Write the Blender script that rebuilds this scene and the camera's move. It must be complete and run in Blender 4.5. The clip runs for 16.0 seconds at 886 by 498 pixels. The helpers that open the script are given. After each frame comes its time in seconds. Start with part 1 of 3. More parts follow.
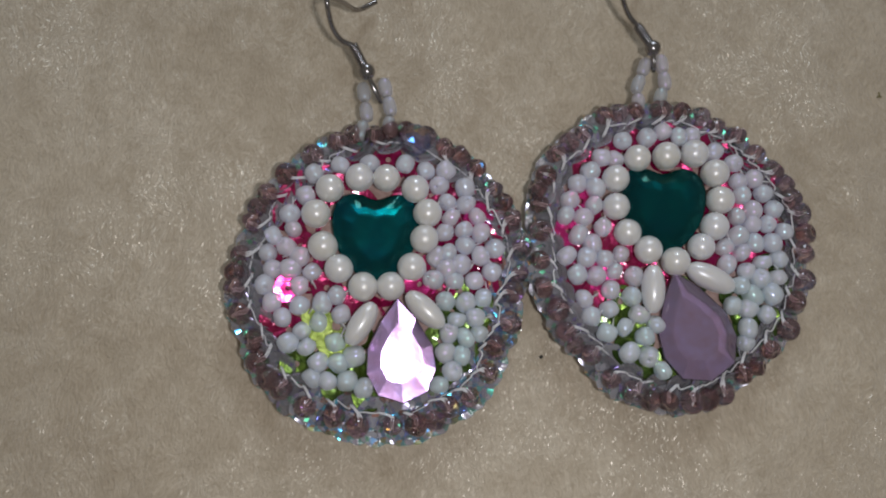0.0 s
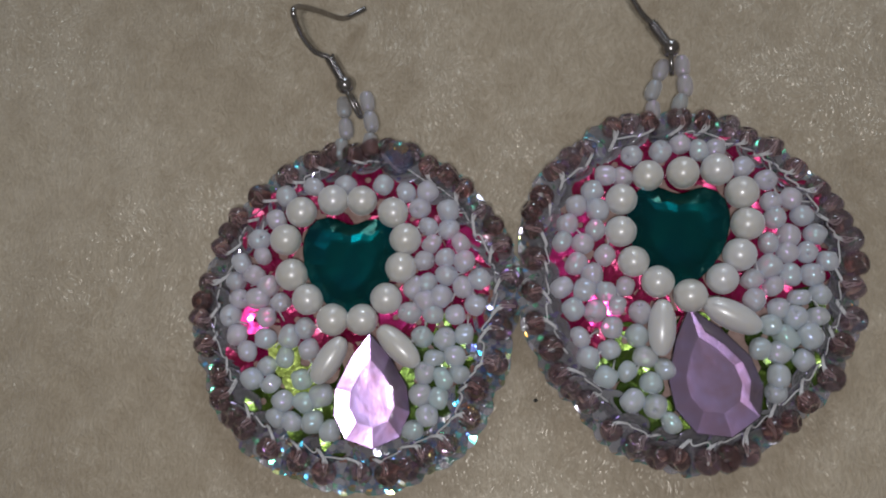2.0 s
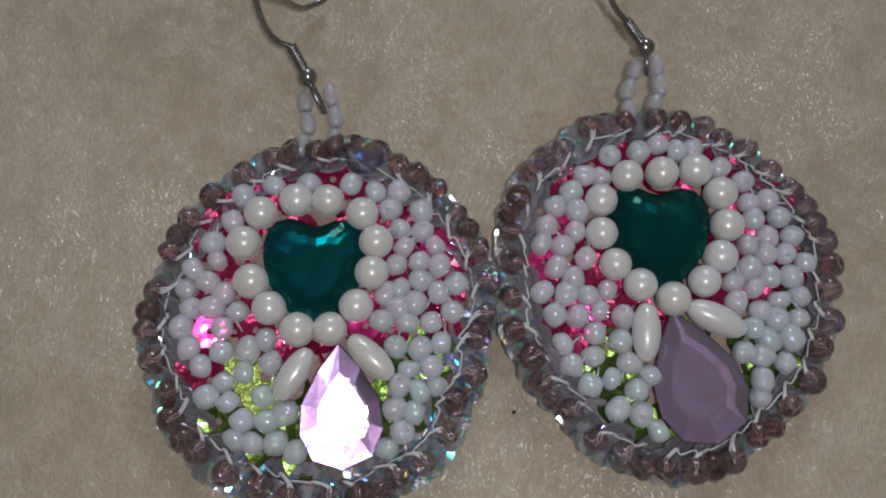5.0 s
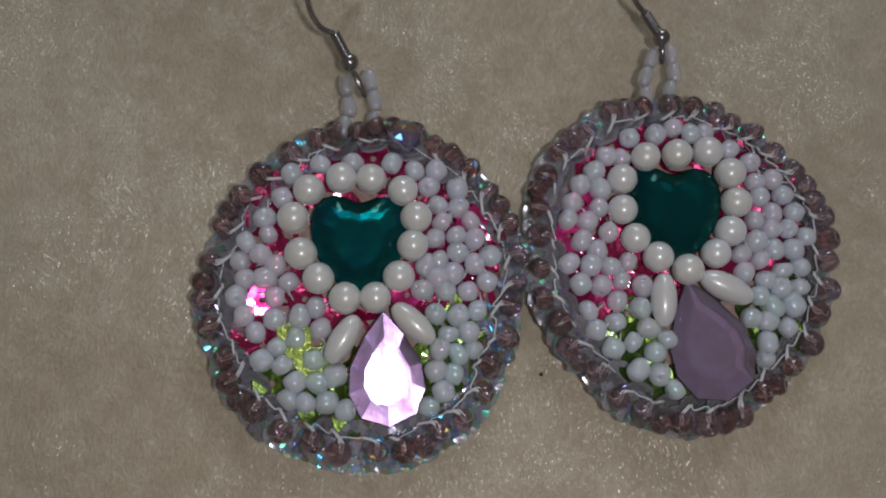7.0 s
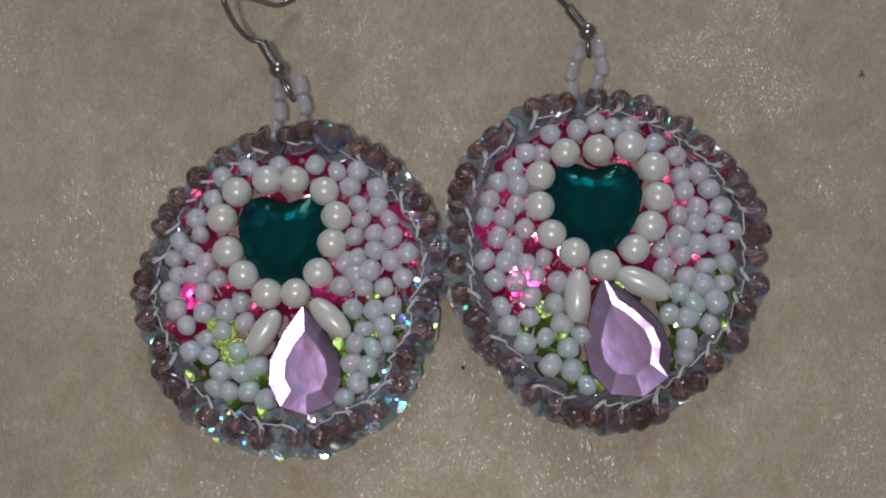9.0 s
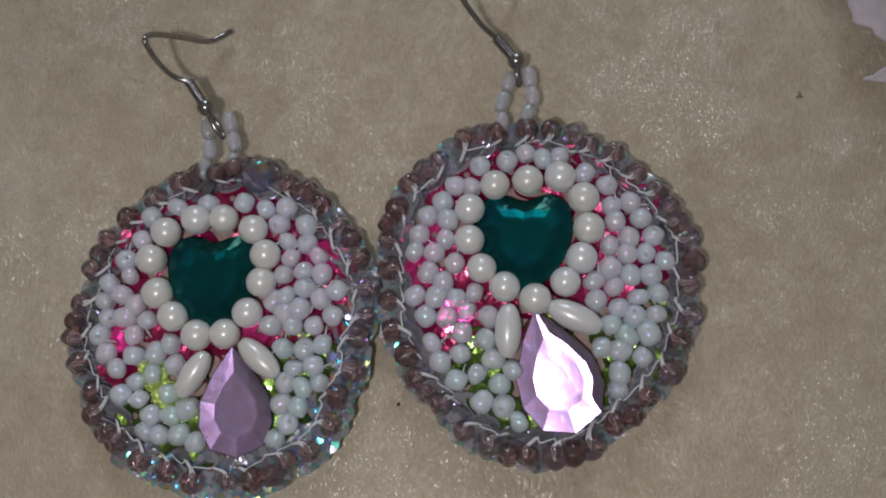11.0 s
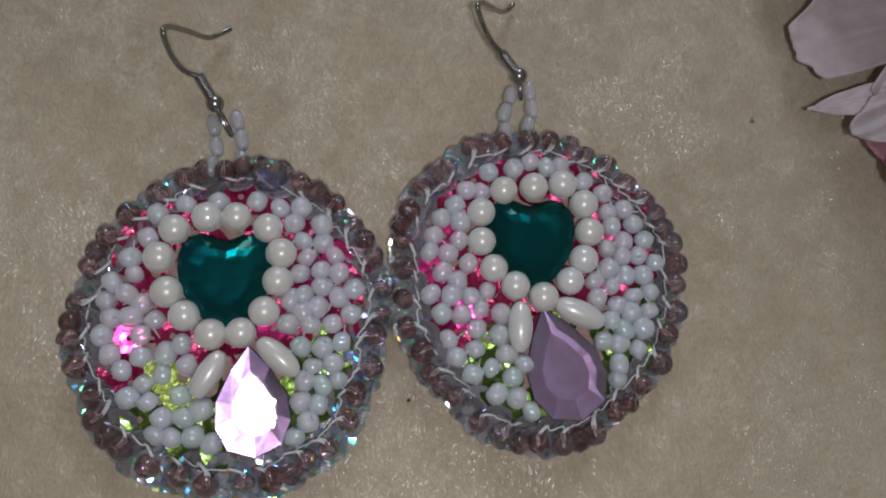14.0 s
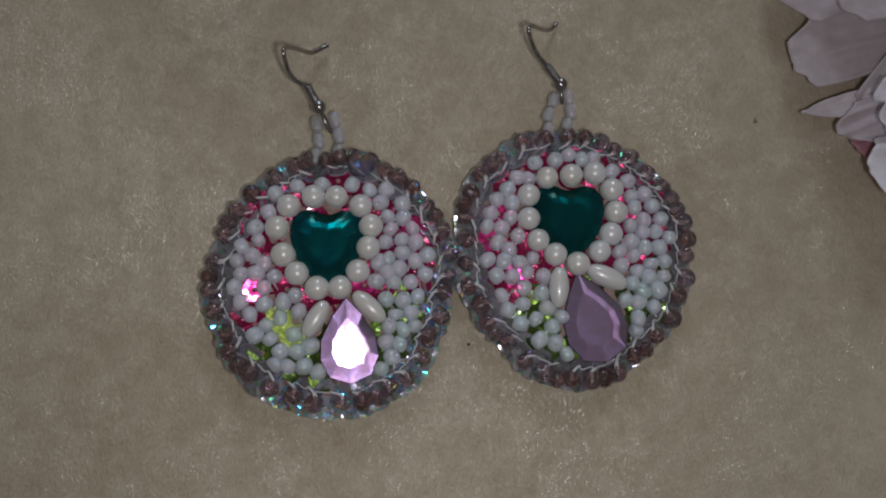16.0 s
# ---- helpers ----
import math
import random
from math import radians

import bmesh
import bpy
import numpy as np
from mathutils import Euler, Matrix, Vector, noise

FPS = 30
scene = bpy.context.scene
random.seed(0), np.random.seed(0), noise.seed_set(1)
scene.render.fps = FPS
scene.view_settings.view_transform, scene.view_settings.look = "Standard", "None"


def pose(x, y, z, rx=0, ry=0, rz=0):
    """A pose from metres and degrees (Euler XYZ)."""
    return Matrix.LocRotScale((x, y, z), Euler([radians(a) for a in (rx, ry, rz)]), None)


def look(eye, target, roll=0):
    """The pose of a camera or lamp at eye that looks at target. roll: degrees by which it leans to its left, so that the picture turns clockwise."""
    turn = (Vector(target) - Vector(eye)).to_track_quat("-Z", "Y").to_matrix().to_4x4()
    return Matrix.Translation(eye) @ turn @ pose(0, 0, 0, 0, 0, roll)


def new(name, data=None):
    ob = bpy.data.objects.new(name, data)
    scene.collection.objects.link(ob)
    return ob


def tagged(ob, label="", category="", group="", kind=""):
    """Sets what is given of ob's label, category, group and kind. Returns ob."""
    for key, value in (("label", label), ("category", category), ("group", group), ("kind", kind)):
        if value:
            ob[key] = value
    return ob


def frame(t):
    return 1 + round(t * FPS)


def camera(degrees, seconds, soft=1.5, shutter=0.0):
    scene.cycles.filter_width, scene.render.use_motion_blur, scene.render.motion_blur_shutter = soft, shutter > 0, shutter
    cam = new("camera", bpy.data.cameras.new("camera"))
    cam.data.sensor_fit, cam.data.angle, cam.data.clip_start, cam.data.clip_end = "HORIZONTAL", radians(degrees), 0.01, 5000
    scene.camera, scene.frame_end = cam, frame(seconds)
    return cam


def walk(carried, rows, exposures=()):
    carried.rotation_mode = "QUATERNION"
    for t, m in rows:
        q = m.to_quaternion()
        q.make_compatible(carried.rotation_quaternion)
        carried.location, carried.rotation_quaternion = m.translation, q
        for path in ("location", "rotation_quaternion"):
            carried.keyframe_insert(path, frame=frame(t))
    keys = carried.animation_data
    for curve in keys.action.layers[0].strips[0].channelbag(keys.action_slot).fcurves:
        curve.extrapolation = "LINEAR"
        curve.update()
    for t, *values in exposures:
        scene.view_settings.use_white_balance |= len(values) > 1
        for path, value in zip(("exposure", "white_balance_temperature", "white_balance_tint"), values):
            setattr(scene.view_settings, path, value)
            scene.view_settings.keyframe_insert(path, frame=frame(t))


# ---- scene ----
cam = camera(61.12, 16.0, soft=2.0)
# seconds; place in millimetres; turn in degrees
PATH = [
    (0.0, -5.31, -6.61, 101.06, 9.65, -4.15, -0.01),
    (0.5, -2.76, -5.13, 98.33, 9.88, -1.84, 0.60),
    (1.0, 2.06, -4.03, 96.17, 10.13, 0.52, 1.13),
    (1.5, 8.40, -2.09, 94.22, 9.65, 3.47, 1.52),
    (2.0, 11.15, -1.62, 92.25, 9.85, 4.37, 1.72),
    (2.5, 13.42, -1.13, 90.35, 9.97, 5.06, 1.73),
    (3.0, 14.30, -0.79, 88.33, 10.04, 4.91, 1.66),
    (5.5, 0.20, -3.70, 86.58, 11.73, -4.20, -0.16),
    (6.0, -2.38, -4.17, 87.53, 11.60, -5.18, -0.36),
    (6.5, -3.01, -4.18, 89.89, 10.73, -4.55, -0.26),
    (7.0, -4.00, -5.07, 92.52, 10.18, -4.43, -0.17),
    (7.5, -1.08, -5.86, 95.04, 9.76, -2.98, 0.13),
    (8.0, 3.75, -5.79, 96.28, 9.15, -1.49, 0.42),
    (8.5, 11.19, -4.70, 96.91, 8.60, 1.05, 0.65),
    (9.0, 18.08, -3.84, 96.08, 8.91, 3.18, 0.71),
    (9.5, 24.78, -2.81, 95.02, 9.23, 5.29, 0.61),
    (10.0, 28.03, -1.43, 94.77, 9.17, 5.32, 0.23),
    (12.5, 26.64, 0.24, 95.34, 9.66, -0.99, -1.51),
    (13.0, 20.76, 0.12, 96.00, 9.68, -3.43, -1.75),
    (13.5, 13.57, -1.01, 96.91, 10.15, -5.88, -1.93),
    (14.0, 6.81, -2.32, 98.14, 10.60, -7.55, -1.98),
    (14.5, 2.47, -3.11, 100.27, 10.56, -7.47, -1.68),
    (15.0, -0.89, -4.03, 103.80, 10.46, -7.48, -1.48),
    (15.5, -0.74, -5.74, 110.80, 10.04, -6.77, -1.20),
    (16.0, -0.26, -7.80, 121.23, 9.14, -5.36, -0.84),
]
walk(cam, [(t, pose(x / 1000, y / 1000, z / 1000, rx, ry, rz)) for t, x, y, z, rx, ry, rz in PATH],
     [(0.0, 0.09), (0.5, 0.04), (1.5, -0.22), (2.5, 0.0), (3.0, 0.03), (5.5, -0.1), (7.0, -0.27), (8.5, -0.14), (9.5, -0.02), (10.2, 0.0), (12.5, -0.22), (13.0, -0.2), (14.0, -0.06), (15.0, -0.25), (16.0, -0.5)])

# ---- light: a phone torch beside the lens, a window far behind, a dim room ----
world = bpy.data.worlds.new("dim_room")
scene.world = world
world.use_nodes = True
world.node_tree.nodes["Background"].inputs[0].default_value = (1.0, 0.93, 0.86, 1)
world.node_tree.nodes["Background"].inputs[1].default_value = 0.14
torch = bpy.data.lights.new("torch", "POINT")
torch.energy, torch.shadow_soft_size, torch.color = 0.218, 0.0035, (0.985, 0.978, 1.04)
new("torch", torch).matrix_world = pose(0.0115, -0.014, 0.122)
sky = bpy.data.lights.new("window_light", "AREA")
sky.energy, sky.size, sky.color = 1.9, 0.3, (0.75, 0.86, 1.0)
new("window_light", sky).matrix_world = look((0.05, 0.75, 0.5), (0.02, 0.01, 0))


# ---- materials ----
def material(name):
    m = bpy.data.materials.new(name)
    m.use_nodes = True
    nt = m.node_tree
    return m, nt.nodes, nt.links, nt.nodes["Principled BSDF"]


def put(node, **values):
    for key, value in values.items():
        node.inputs[key.replace("_", " ")].default_value = value
    return node


def noise_node(nodes, links, source, scale, detail=3.0, rough=0.55):
    n = put(nodes.new("ShaderNodeTexNoise"), Scale=scale, Detail=detail, Roughness=rough)
    links.new(source, n.inputs["Vector"])
    return n


def ramp(nodes, links, source, stops):
    r = nodes.new("ShaderNodeValToRGB")
    while len(r.color_ramp.elements) < len(stops):
        r.color_ramp.elements.new(0.5)
    for e, (at, colour) in zip(r.color_ramp.elements, stops):
        e.position, e.color = at, (*colour, 1)
    links.new(source, r.inputs[0])
    return r.outputs[0]


def grey(v):
    return (v, v, v)


def maths(nodes, links, op, a, b):
    n = nodes.new("ShaderNodeMath")
    n.operation = op
    for i, v in enumerate((a, b)):
        if isinstance(v, (int, float)):
            n.inputs[i].default_value = v
        else:
            links.new(v, n.inputs[i])
    return n.outputs[0]


def add_bump(nodes, links, height, target, strength, distance):
    b = put(nodes.new("ShaderNodeBump"), Strength=strength, Distance=distance)
    links.new(height, b.inputs["Height"])
    links.new(b.outputs[0], target)


def flakes(nodes, links, source, scale, spread, roughness, colour=None, rainbow=False):
    """A glossy layer of small cells, each turned its own way: glitter or lying fibres. Returns the shader and the cells' colours."""
    cells = put(nodes.new("ShaderNodeTexVoronoi"), Scale=scale)
    links.new(source, cells.inputs["Vector"])
    turn = nodes.new("ShaderNodeVectorMath")
    turn.operation = "MULTIPLY_ADD"
    links.new(cells.outputs["Color"], turn.inputs[0])
    turn.inputs[1].default_value = (spread,) * 3
    turn.inputs[2].default_value = (-spread / 2,) * 3
    geo = nodes.new("ShaderNodeNewGeometry")
    total = nodes.new("ShaderNodeVectorMath")
    links.new(geo.outputs["Normal"], total.inputs[0])
    links.new(turn.outputs[0], total.inputs[1])
    unit = nodes.new("ShaderNodeVectorMath")
    unit.operation = "NORMALIZE"
    links.new(total.outputs[0], unit.inputs[0])
    gloss = put(nodes.new("ShaderNodeBsdfGlossy"), Roughness=roughness)
    links.new(unit.outputs[0], gloss.inputs["Normal"])
    if rainbow:
        split = nodes.new("ShaderNodeSeparateColor")
        links.new(cells.outputs["Color"], split.inputs[0])
        blend = maths(nodes, links, "ADD", maths(nodes, links, "MULTIPLY", split.outputs[0], 5.3), maths(nodes, links, "MULTIPLY", split.outputs[1], 7.7))
        pick = maths(nodes, links, "FRACT", maths(nodes, links, "ADD", blend, maths(nodes, links, "MULTIPLY", split.outputs[2], 3.1)), 0.0)
        links.new(ramp(nodes, links, pick, [(0.0, (1.0, 0.22, 0.06)), (0.16, (1.0, 0.6, 0.1)), (0.3, (0.2, 1.0, 0.5)), (0.46, (0.1, 0.85, 1.0)), (0.66, (0.12, 0.3, 1.0)), (0.8, (0.5, 0.35, 1.0)), (1.0, (1.0, 1.0, 1.0))]), gloss.inputs["Color"])
    else:
        gloss.inputs["Color"].default_value = (*colour, 1)
    return gloss, cells


def mixed(nodes, links, factor, a, b):
    mix = nodes.new("ShaderNodeMixShader")
    if isinstance(factor, (int, float)):
        mix.inputs[0].default_value = factor
    else:
        links.new(factor, mix.inputs[0])
    links.new(a, mix.inputs[1])
    links.new(b, mix.inputs[2])
    return mix.outputs[0]


def velour_material():
    m, nodes, links, bsdf = material("cream_velour")
    at = nodes.new("ShaderNodeTexCoord").outputs["Object"]
    patch = noise_node(nodes, links, at, 42, 4, 0.6).outputs["Fac"]
    mid = noise_node(nodes, links, at, 230, 5, 0.65).outputs["Fac"]
    nap = nodes.new("ShaderNodeMapping")
    nap.inputs["Rotation"].default_value = (0, 0, 0.5)
    nap.inputs["Scale"].default_value = (1, 0.42, 1)
    warp = noise_node(nodes, links, at, 75, 3)
    sway = nodes.new("ShaderNodeVectorMath")
    sway.operation = "MULTIPLY_ADD"
    links.new(warp.outputs["Color"], sway.inputs[0])
    sway.inputs[1].default_value = (0.008, 0.008, 0)
    links.new(at, sway.inputs[2])
    links.new(sway.outputs[0], nap.inputs["Vector"])
    fibre = noise_node(nodes, links, nap.outputs[0], 3000, 3, 0.6).outputs["Fac"]
    worm = noise_node(nodes, links, nap.outputs[0], 5200, 5, 0.7)
    worm.inputs["Distortion"].default_value = 1.2
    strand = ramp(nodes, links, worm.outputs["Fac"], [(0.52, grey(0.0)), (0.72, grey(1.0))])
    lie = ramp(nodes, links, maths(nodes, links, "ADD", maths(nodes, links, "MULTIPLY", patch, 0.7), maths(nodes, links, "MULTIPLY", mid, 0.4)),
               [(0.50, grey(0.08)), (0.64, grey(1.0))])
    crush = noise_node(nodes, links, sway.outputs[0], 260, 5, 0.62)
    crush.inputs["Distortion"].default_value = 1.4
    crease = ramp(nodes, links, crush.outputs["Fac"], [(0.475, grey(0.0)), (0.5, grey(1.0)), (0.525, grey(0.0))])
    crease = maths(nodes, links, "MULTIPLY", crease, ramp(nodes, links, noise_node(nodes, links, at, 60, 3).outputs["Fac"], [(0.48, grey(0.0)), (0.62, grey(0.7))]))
    tone = maths(nodes, links, "ADD", maths(nodes, links, "MULTIPLY", mid, 0.45), maths(nodes, links, "MULTIPLY", fibre, 0.55))
    # broad patches: sheen of the turning nap, painted into the ground tone
    broad = noise_node(nodes, links, at, 16, 3, 0.5).outputs["Fac"]
    tone = maths(nodes, links, "ADD", maths(nodes, links, "MULTIPLY", tone, 0.62), maths(nodes, links, "MULTIPLY", broad, 0.38))
    ground = ramp(nodes, links, tone, [(0.39, (0.405, 0.328, 0.228)), (0.50, (0.485, 0.405, 0.29)), (0.61, (0.585, 0.50, 0.37))])
    # strands and crushed ridges catching light, painted as a paler base colour
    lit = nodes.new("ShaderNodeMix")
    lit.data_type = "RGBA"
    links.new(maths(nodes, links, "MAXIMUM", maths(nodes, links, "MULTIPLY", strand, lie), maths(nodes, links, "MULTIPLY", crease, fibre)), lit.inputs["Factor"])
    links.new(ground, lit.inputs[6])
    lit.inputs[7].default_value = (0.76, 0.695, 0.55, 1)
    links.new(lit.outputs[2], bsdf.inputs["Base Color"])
    put(bsdf, Roughness=0.6, Sheen_Weight=0.35, Sheen_Roughness=0.4, Specular_IOR_Level=0.35)
    height = maths(nodes, links, "ADD", maths(nodes, links, "MULTIPLY", fibre, 0.45), maths(nodes, links, "ADD", mid, maths(nodes, links, "MULTIPLY", strand, 0.12)))
    add_bump(nodes, links, height, bsdf.inputs["Normal"], 0.75, 0.0006)
    gloss, _ = flakes(nodes, links, nap.outputs[0], 10000, 1.0, 0.34, (1.0, 0.93, 0.80))
    share = maths(nodes, links, "MULTIPLY", lie, 0.1)
    links.new(mixed(nodes, links, share, bsdf.outputs[0], gloss.outputs[0]), nodes["Material Output"].inputs[0])
    return m


def opal_material(name, a, b, clear=0.2):
    """Milky opal glass: part scatters, part lets the light through, with a faintly rainbow-coated skin."""
    m, nodes, links, bsdf = material(name)
    info = nodes.new("ShaderNodeObjectInfo")
    at = nodes.new("ShaderNodeTexCoord").outputs["Object"]
    cloud = noise_node(nodes, links, at, 700, 2).outputs["Fac"]
    tone = maths(nodes, links, "ADD", maths(nodes, links, "MULTIPLY", info.outputs["Random"], 0.6), maths(nodes, links, "MULTIPLY", cloud, 0.4))
    colour = ramp(nodes, links, tone, [(0.2, a), (0.8, b)])
    links.new(colour, bsdf.inputs["Base Color"])
    put(bsdf, Roughness=0.27, IOR=1.4, Transmission_Weight=0.16, Specular_IOR_Level=0.7, Subsurface_Weight=1.0, Subsurface_Scale=0.0018, Sheen_Weight=1.0, Sheen_Roughness=0.3, Coat_Weight=0.7, Coat_Roughness=0.07)
    bsdf.inputs["Subsurface Radius"].default_value = (0.9, 0.95, 1.0)
    hue = nodes.new("ShaderNodeCombineColor")
    hue.mode = "HSV"
    links.new(maths(nodes, links, "ADD", maths(nodes, links, "MULTIPLY", info.outputs["Random"], 0.35), 0.45), hue.inputs[0])
    hue.inputs[1].default_value, hue.inputs[2].default_value = 0.6, 1.0
    links.new(hue.outputs[0], bsdf.inputs["Specular Tint"])
    add_bump(nodes, links, cloud, bsdf.inputs["Normal"], 0.2, 0.0003)
    through_glass = nodes.new("ShaderNodeBsdfTransparent")
    links.new(colour, through_glass.inputs["Color"])
    body = mixed(nodes, links, clear, bsdf.outputs[0], through_glass.outputs[0])
    skin = put(nodes.new("ShaderNodeBsdfGlossy"), Roughness=0.2)
    links.new(hue.outputs[0], skin.inputs["Color"])
    links.new(mixed(nodes, links, 0.05, body, skin.outputs[0]), nodes["Material Output"].inputs[0])
    return m


def pearl_material():
    m, nodes, links, bsdf = material("cream_pearl")
    info = nodes.new("ShaderNodeObjectInfo")
    at = nodes.new("ShaderNodeTexCoord").outputs["Object"]
    cloud = noise_node(nodes, links, at, 450, 2).outputs["Fac"]
    tone = maths(nodes, links, "ADD", maths(nodes, links, "MULTIPLY", info.outputs["Random"], 0.7), maths(nodes, links, "MULTIPLY", cloud, 0.3))
    links.new(ramp(nodes, links, tone, [(0.05, (0.66, 0.57, 0.43)), (0.25, (0.66, 0.64, 0.59)), (0.9, (0.68, 0.675, 0.68))]), bsdf.inputs["Base Color"])
    put(bsdf, Roughness=0.34, Metallic=0.08, Specular_IOR_Level=0.9, Subsurface_Weight=0.9, Subsurface_Scale=0.0014, Sheen_Weight=0.8, Sheen_Roughness=0.3, Coat_Weight=0.8, Coat_Roughness=0.06)
    bsdf.inputs["Subsurface Radius"].default_value = (1.0, 0.95, 0.8)
    add_bump(nodes, links, cloud, bsdf.inputs["Normal"], 0.12, 0.0002)
    return m


def brown_glass_material():
    m, nodes, links, bsdf = material("brown_violet_glass")
    info = nodes.new("ShaderNodeObjectInfo")
    links.new(ramp(nodes, links, info.outputs["Random"], [(0.0, (0.52, 0.28, 0.27)), (0.5, (0.68, 0.44, 0.44)), (1.0, (0.78, 0.60, 0.65))]), bsdf.inputs["Base Color"])
    put(bsdf, Roughness=0.04, Transmission_Weight=0.93, IOR=1.52, Coat_Weight=0.6, Coat_Roughness=0.03)
    return m


def cut_glass_material():
    m, nodes, links, bsdf = material("violet_cut_glass")
    at = nodes.new("ShaderNodeTexCoord").outputs["Object"]
    tint = noise_node(nodes, links, at, 420, 2).outputs["Fac"]
    links.new(ramp(nodes, links, tint, [(0.35, (0.68, 0.52, 0.52)), (0.55, (0.80, 0.76, 0.82)), (0.68, (0.50, 0.72, 0.95))]), bsdf.inputs["Base Color"])
    put(bsdf, Roughness=0.04, Transmission_Weight=0.9, IOR=1.5)
    gloss, _ = flakes(nodes, links, at, 620, 0.9, 0.14, rainbow=True)
    links.new(mixed(nodes, links, 0.2, bsdf.outputs[0], gloss.outputs[0]), nodes["Material Output"].inputs[0])
    return m


def holo_material(name, size, threshold, strength):
    m, nodes, links, bsdf = material(name)
    at = nodes.new("ShaderNodeTexCoord").outputs["Object"]
    info = nodes.new("ShaderNodeObjectInfo")
    links.new(ramp(nodes, links, info.outputs["Random"], [(0.0, (0.27, 0.265, 0.28)), (1.0, (0.60, 0.595, 0.62))]), bsdf.inputs["Base Color"])
    put(bsdf, Roughness=0.14, Specular_IOR_Level=1.0, Coat_Weight=1.0, Coat_Roughness=0.05)
    ripple = noise_node(nodes, links, at, 700, 3).outputs["Fac"]
    add_bump(nodes, links, ripple, bsdf.inputs["Coat Normal"], 0.8, 0.0008)
    add_bump(nodes, links, ripple, bsdf.inputs["Normal"], 0.4, 0.0008)
    clear = nodes.new("ShaderNodeBsdfTransparent")
    clear.inputs[0].default_value = (0.80, 0.80, 0.82, 1)
    gloss, cells = flakes(nodes, links, at, size, 0.8, 0.16, rainbow=True)
    body = mixed(nodes, links, 0.58, bsdf.outputs[0], clear.outputs[0])
    split = nodes.new("ShaderNodeSeparateColor")
    links.new(cells.outputs["Color"], split.inputs[0])
    share = ramp(nodes, links, split.outputs[2], [(threshold, grey(0.0)), (threshold + 0.04, grey(strength))])
    links.new(mixed(nodes, links, share, body, gloss.outputs[0]), nodes["Material Output"].inputs[0])
    return m


def foil_material(name, dark, light, rough=0.3, grain=900, metal=0.75, relief=0.5):
    m, nodes, links, bsdf = material(name)
    at = nodes.new("ShaderNodeTexCoord").outputs["Object"]
    crinkle = noise_node(nodes, links, at, grain, 3, 0.6).outputs["Fac"]
    links.new(ramp(nodes, links, crinkle, [(0.3, dark), (0.7, light)]), bsdf.inputs["Base Color"])
    put(bsdf, Roughness=rough, Metallic=metal, Coat_Weight=0.5, Coat_Roughness=0.1)
    if relief:
        add_bump(nodes, links, crinkle, bsdf.inputs["Normal"], relief, 0.0006)
    return m


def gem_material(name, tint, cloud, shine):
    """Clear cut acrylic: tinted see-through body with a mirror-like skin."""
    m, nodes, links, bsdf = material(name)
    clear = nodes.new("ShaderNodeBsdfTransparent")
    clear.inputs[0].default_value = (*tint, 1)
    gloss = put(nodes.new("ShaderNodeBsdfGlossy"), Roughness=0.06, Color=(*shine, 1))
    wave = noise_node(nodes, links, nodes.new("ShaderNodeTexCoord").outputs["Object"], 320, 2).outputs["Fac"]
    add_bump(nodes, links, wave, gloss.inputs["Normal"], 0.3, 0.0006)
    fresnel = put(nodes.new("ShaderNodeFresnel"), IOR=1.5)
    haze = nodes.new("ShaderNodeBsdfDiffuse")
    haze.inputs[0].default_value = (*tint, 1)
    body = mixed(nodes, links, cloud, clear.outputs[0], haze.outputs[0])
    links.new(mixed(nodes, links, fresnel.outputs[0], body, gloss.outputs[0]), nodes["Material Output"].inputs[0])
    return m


def plain_material(name, a, b, scale, rough, metal=0.0, relief=0.2, sheen=0.0):
    m, nodes, links, bsdf = material(name)
    at = nodes.new("ShaderNodeTexCoord").outputs["Object"]
    grain = noise_node(nodes, links, at, scale, 4).outputs["Fac"]
    links.new(ramp(nodes, links, grain, [(0.3, a), (0.7, b)]), bsdf.inputs["Base Color"])
    put(bsdf, Roughness=rough, Metallic=metal, Sheen_Weight=sheen)
    add_bump(nodes, links, grain, bsdf.inputs["Normal"], relief, 0.0003)
    return m


VELOUR = velour_material()
OPAL = opal_material("opal_white_glass", (0.86, 0.87, 1.0), (0.95, 0.94, 1.0), 0.32)
OPAL_GREEN = opal_material("opal_pale_mint_glass", (0.80, 0.92, 0.97), (0.89, 0.98, 1.0), 0.32)
LOOP_GLASS = opal_material("clear_white_glass", (0.70, 0.69, 0.68), (0.80, 0.79, 0.79), 0.42)
PEARL = pearl_material()
BROWN = brown_glass_material()
VIOLET = cut_glass_material()
HOLO = holo_material("clear_holographic_film", 1000, 0.5, 0.42)
HOLO_DENSE = holo_material("glittering_holographic_film", 1300, 0.36, 0.5)
PINK = foil_material("magenta_foil", (0.22, 0.003, 0.036), (0.43, 0.008, 0.11), rough=0.26, metal=0.5, relief=0.25)
GREEN = foil_material("lime_foil", (0.03, 0.065, 0.006), (0.11, 0.18, 0.018), rough=0.26, grain=500, metal=0.7, relief=0.2)
# lighter copy of the green foil: flash of sequins facing the torch, in colour
LIT_GREEN = foil_material("lit_lime_foil", (0.26, 0.36, 0.05), (0.52, 0.62, 0.16), rough=0.28, grain=1500, metal=0.65, relief=0.5)
# brighter copy of the magenta foil, with the glare of facing sequins painted in
LIT_PINK = foil_material("lit_magenta_foil", (0.55, 0.008, 0.14), (0.85, 0.05, 0.34), rough=0.2, grain=350, metal=0.75, relief=0.1)
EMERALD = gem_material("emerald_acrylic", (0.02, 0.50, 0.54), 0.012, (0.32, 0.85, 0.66))
